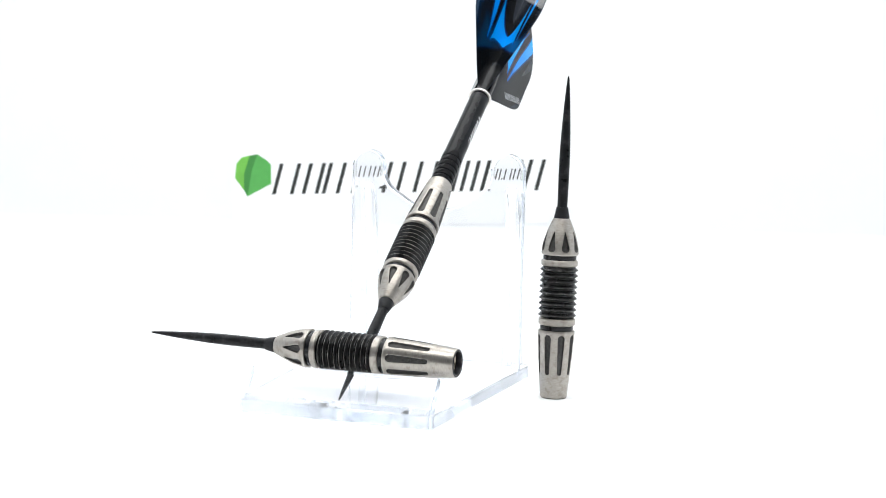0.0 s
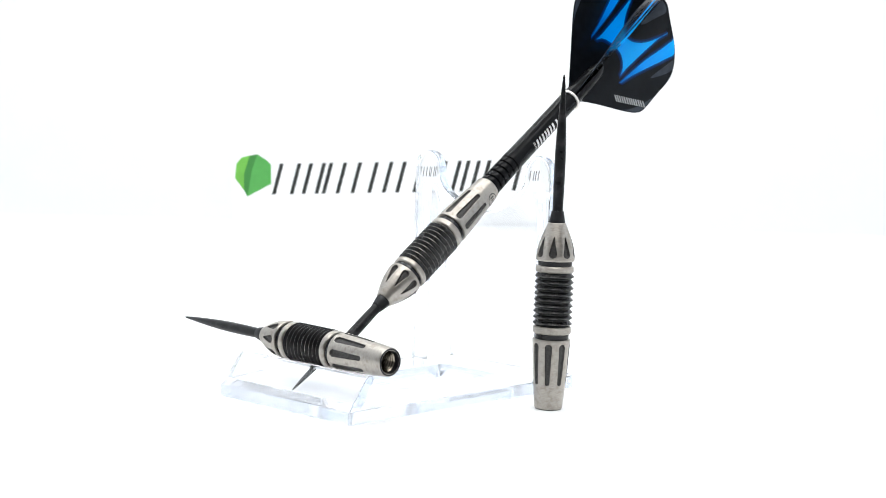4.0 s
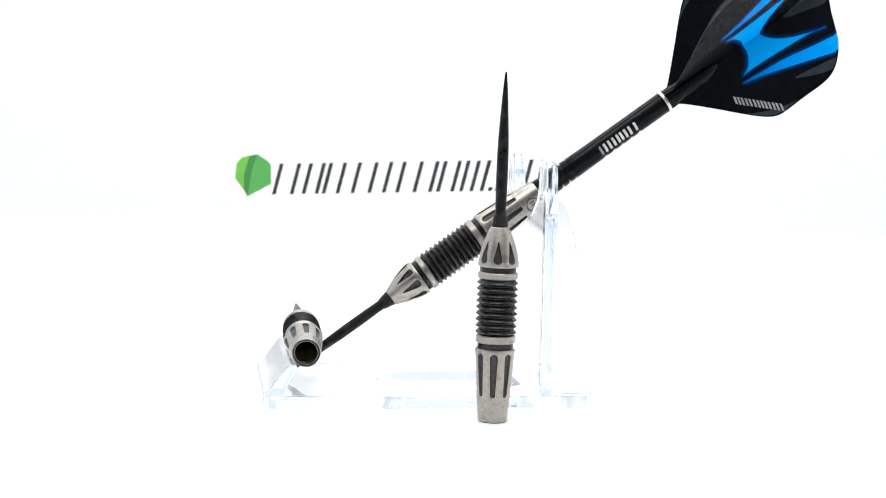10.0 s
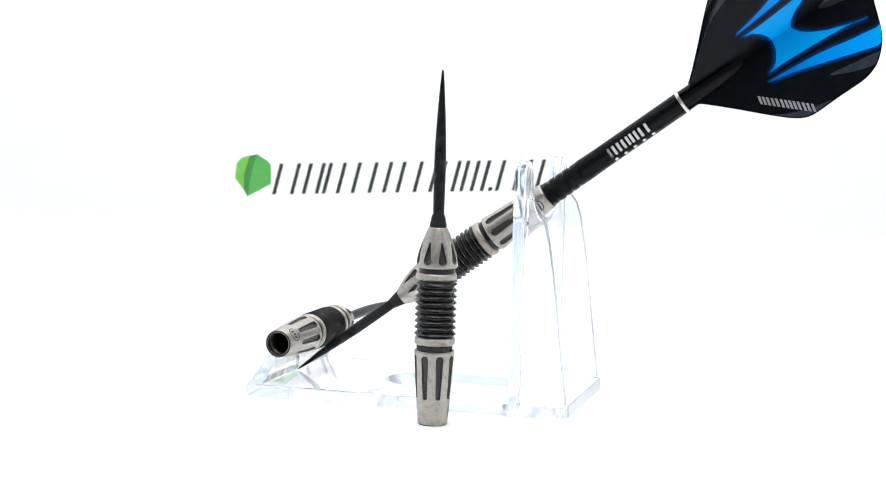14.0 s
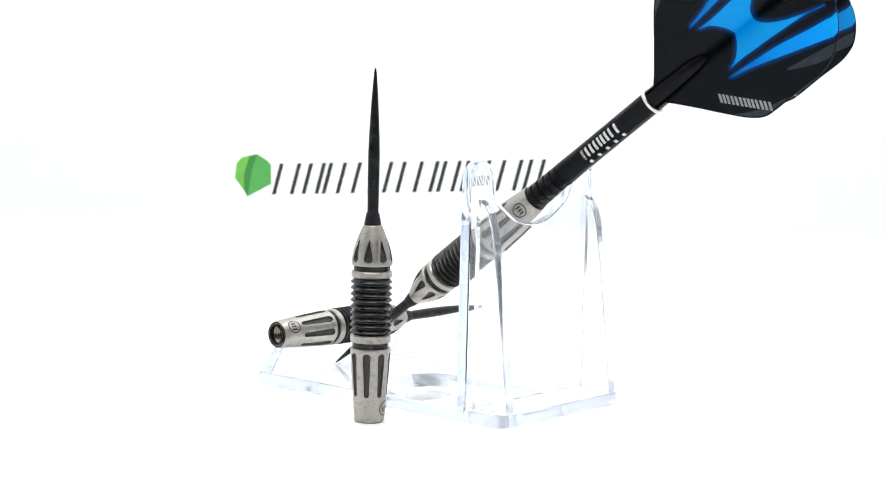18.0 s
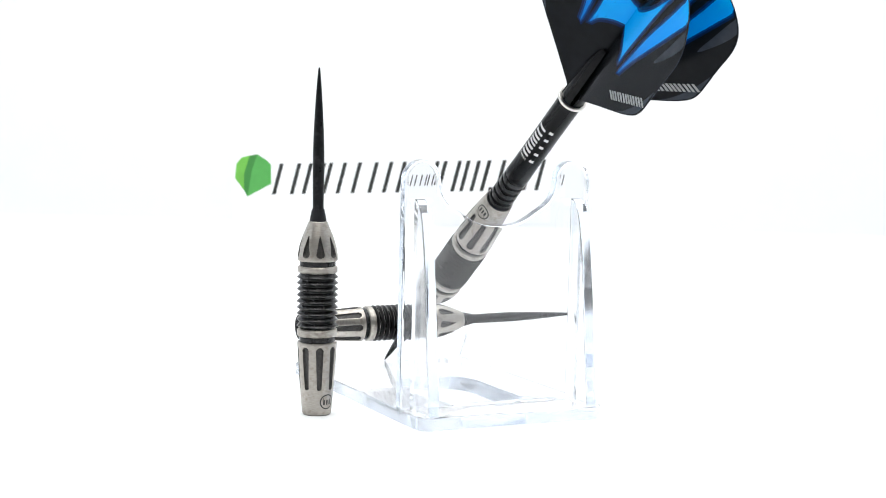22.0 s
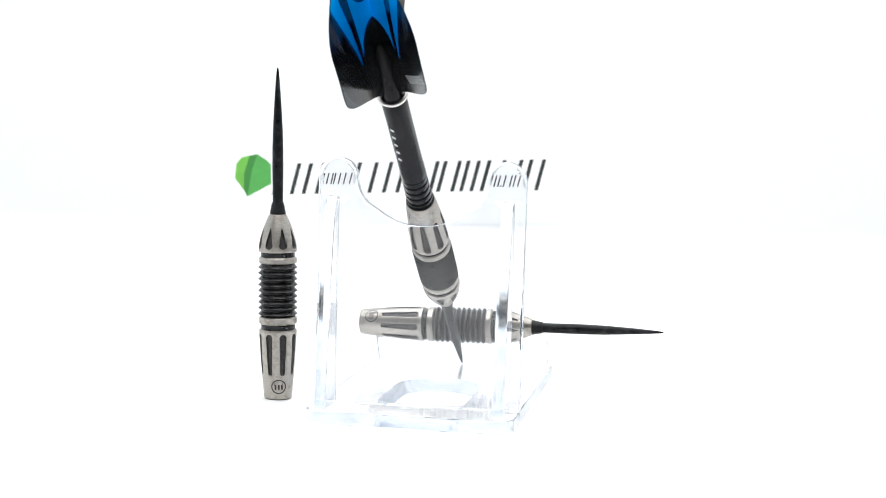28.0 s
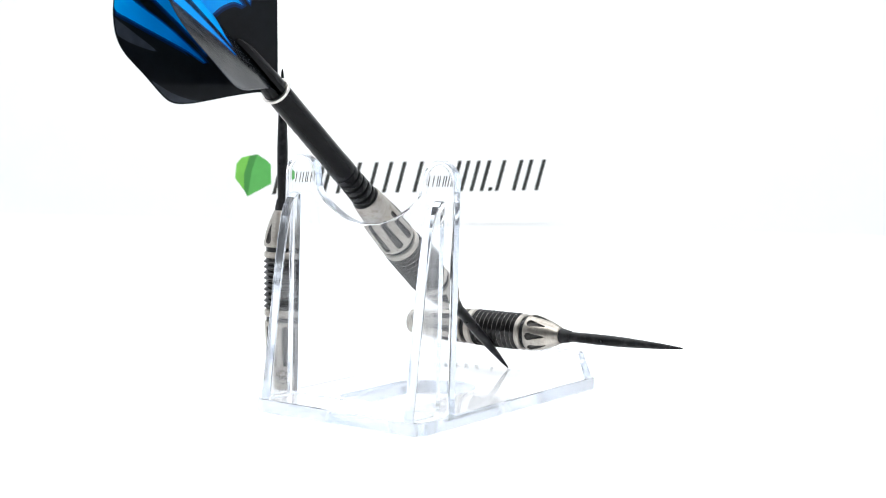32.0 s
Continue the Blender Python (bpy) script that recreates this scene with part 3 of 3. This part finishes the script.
def dished(me, centres, reach, depth, mid):
    """Sink marks of the moulding: both faces of the round heads are slightly hollow."""
    bm = bmesh.new()
    bm.from_mesh(me)
    for sx, cx, cz in centres:
        for axis, mid_at in ((0, cx), (2, cz)):
            for k in range(-9, 10):
                at = mid_at + k * reach / 9
                geom = [f for f in bm.faces if abs(f.calc_center_median().x * 1000 - cx) < 25 and f.calc_center_median().x * sx > -0.002]
                geom += list({e for f in geom for e in f.edges}) + list({v for f in geom for v in f.verts})
                co, no = [0, 0, 0], [0, 0, 0]
                co[axis], no[axis] = at * MM, 1
                bmesh.ops.bisect_plane(bm, geom=geom, plane_co=co, plane_no=no, dist=1e-7)
    for v in bm.verts:
        for _, cx, cz in centres:
            q = math.hypot(v.co.x * 1000 - cx, v.co.z * 1000 - cz) / reach
            if q < 1 and abs(v.co.y * 1000 - mid) > 1.25:
                v.co.y -= math.copysign(depth * (1 - q * q) * MM, v.co.y * 1000 - mid)
    bm.to_mesh(me)
    bm.free()


def moulded(pieces, cuts):
    """The one solid that the pieces make together, less the cuts."""
    def body(me):
        return new("mould", me)

    main = body(pieces[0])
    helpers = []
    for me, how in [(q, "UNION") for q in pieces[1:]] + [(q, "DIFFERENCE") for q in cuts]:
        tool = body(me)
        mod = main.modifiers.new("join", "BOOLEAN")
        mod.operation, mod.solver, mod.object = how, "EXACT", tool
        helpers.append(tool)
    done = bpy.data.meshes.new_from_object(main.evaluated_get(bpy.context.evaluated_depsgraph_get()))
    for ob in helpers + [main]:
        bpy.data.objects.remove(ob)
    return done


def stand():
    st = thing("dart_stand", "clear acrylic dart stand with a forked upright and ribs", "dart stand", STAND_POSE)
    # forked upright with two round heads and a saddle between them
    saddle = smooth_line([(14.0, 51.9), (13.7, 49.8), (12.9, 48.1), (11.5, 46.5), (9.2, 45.0), (7.0, 43.6), (5.0, 42.7), (2.5, 42.1), (0.0, 41.95)], 3, False)
    half = [(22.5, 1.6)] + arc(18.25, 51.9, 4.25, 0, 180, 20)[:-1] + saddle
    upright = bevelled("upright", *extrude(half + [(-x, z) for x, z in half[-2::-1]], 26.1, 28.8, "y"), ACRYLIC, 0.5, 5)
    dished(upright, ((1, 18.25, 51.4), (-1, -18.25, 51.4)), 5.2, 0.10, 27.45)
    pieces = [upright]
    # wedge-shaped ribs behind the heads, arched at the top and deep at the foot
    back = [(1.6, 38.6), (4.2, 38.3), (20.0, 36.3), (30.6, 35.0), (38.0, 33.8), (42.6, 32.9), (45.2, 32.0), (46.8, 30.9), (47.7, 29.6), (48.0, 28.2)]
    for sx in (-1, 1):
        line = [(27.4, 1.6)] + [(y, z) for z, y in back] + [(27.4, 47.9)]
        v, f = extrude(line, sx * 17.75, sx * 20.25, "x")
        pieces.append(bevelled("rib", v, f, ACRYLIC, 0.25, 3))
    # base plate with an arched opening in front of the upright
    def hole(grow):
        return arc(0, 1, 9.0 + grow, 180, 360, 24) + arc(7.0, 22.0, 2 + grow, 0, 90, 5) + arc(-7.0, 22.0, 2 + grow, 90, 180, 5)

    low, high = [(x, y, -1.0) for x, y in hole(-1.0)], [(x, y, 4.0) for x, y in hole(1.2)]
    n = len(low)
    tapered = low + high, [list(range(n))[::-1], list(range(n, 2 * n))] + [(k, (k + 1) % n, n + (k + 1) % n, n + k) for k in range(n)]
    pieces.append(bevelled("base_plate", *extrude(rounded_rect(-22.4, 22.4, -35.9, 39.2, 1.2, 3.6), 0.03, 3.0), ACRYLIC, 0.3, 3))
    # leaning front lip that holds the lying barrel and stops the dart's point
    lip_line = [(-35.75, 1.2), (-35.75, 2.6), (-30.7, 9.5), (-30.0, 9.9), (-28.9, 9.9), (-28.3, 9.2), (-31.7, 3.1), (-31.7, 1.2)]
    pieces.append(bevelled("front_lip", *extrude(lip_line, -21.6, 21.6, "x"), ACRYLIC, 0.3, 3))
    cuts = [mesh_of("cut", *tapered, ACRYLIC, 0)]
    solid = moulded(pieces, cuts)

    def which(c):
        x, y, z = [q * 1000 for q in c]
        if z > 3.0001 and y > 20:
            if y > 28.82 and 17.6 < abs(x) < 20.4:
                return ("rib", x > 0)
            return ("upright", True)
        if y < -28 and z > 3.0001:
            return ("front_lip", True)
        return ("base_plate", True)

    sorted_faces = {}
    for q in solid.polygons:
        sorted_faces.setdefault(which(q.center), []).append(list(q.vertices))
    labels = {"rib": "clear wedge-shaped rib with an arched top", "upright": "clear forked upright with two round heads and a saddle",
              "front_lip": "clear leaning front lip", "base_plate": "clear base plate with an arched opening"}
    for (name, _), faces in sorted_faces.items():
        used = sorted({i for f in faces for i in f})
        at = {i: n for n, i in enumerate(used)}
        me = bpy.data.meshes.new(name)
        me.from_pydata([solid.vertices[i].co for i in used], [], [[at[i] for i in f] for f in faces])
        me.materials.append(ACRYLIC_RIB if name == "rib" else ACRYLIC)
        me.materials.append(ACRYLIC_RIM_TINT if name == "base_plate" else ACRYLIC_EDGE_TINT)
        # edge faces take the tint that replaces light absorbed inside the plate
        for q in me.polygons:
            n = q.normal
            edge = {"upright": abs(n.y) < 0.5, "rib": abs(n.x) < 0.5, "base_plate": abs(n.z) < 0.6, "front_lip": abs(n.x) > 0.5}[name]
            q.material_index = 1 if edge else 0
        me.polygons.foreach_set("use_smooth", [True] * len(me.polygons))
        me.set_sharp_from_angle(angle=radians(32))
        me.polygons.foreach_set("use_smooth", [q.area < 1.5e-6 for q in me.polygons])
        part(name, me, st, labels[name]).visible_shadow = False
    bpy.data.meshes.remove(solid)
    return st


rack = stand()

# ---- the slow turn of the table ----
AXIS = Vector((-5.456, 0.0, 0.0)) * MM


def turned(t):
    return math.degrees(-0.106115 * t + 0.1024e-3 * (t - 16.0) ** 2)


def motions():
    for ob, start in ((standing, V_POSE), (lying, H_POSE), (dart, D_POSE), (rack, STAND_POSE)):
        walk(ob, [(float(t), Matrix.Translation(AXIS) @ pose(0, 0, 0, 0, 0, turned(t)) @ start) for t in range(33)])


motions()
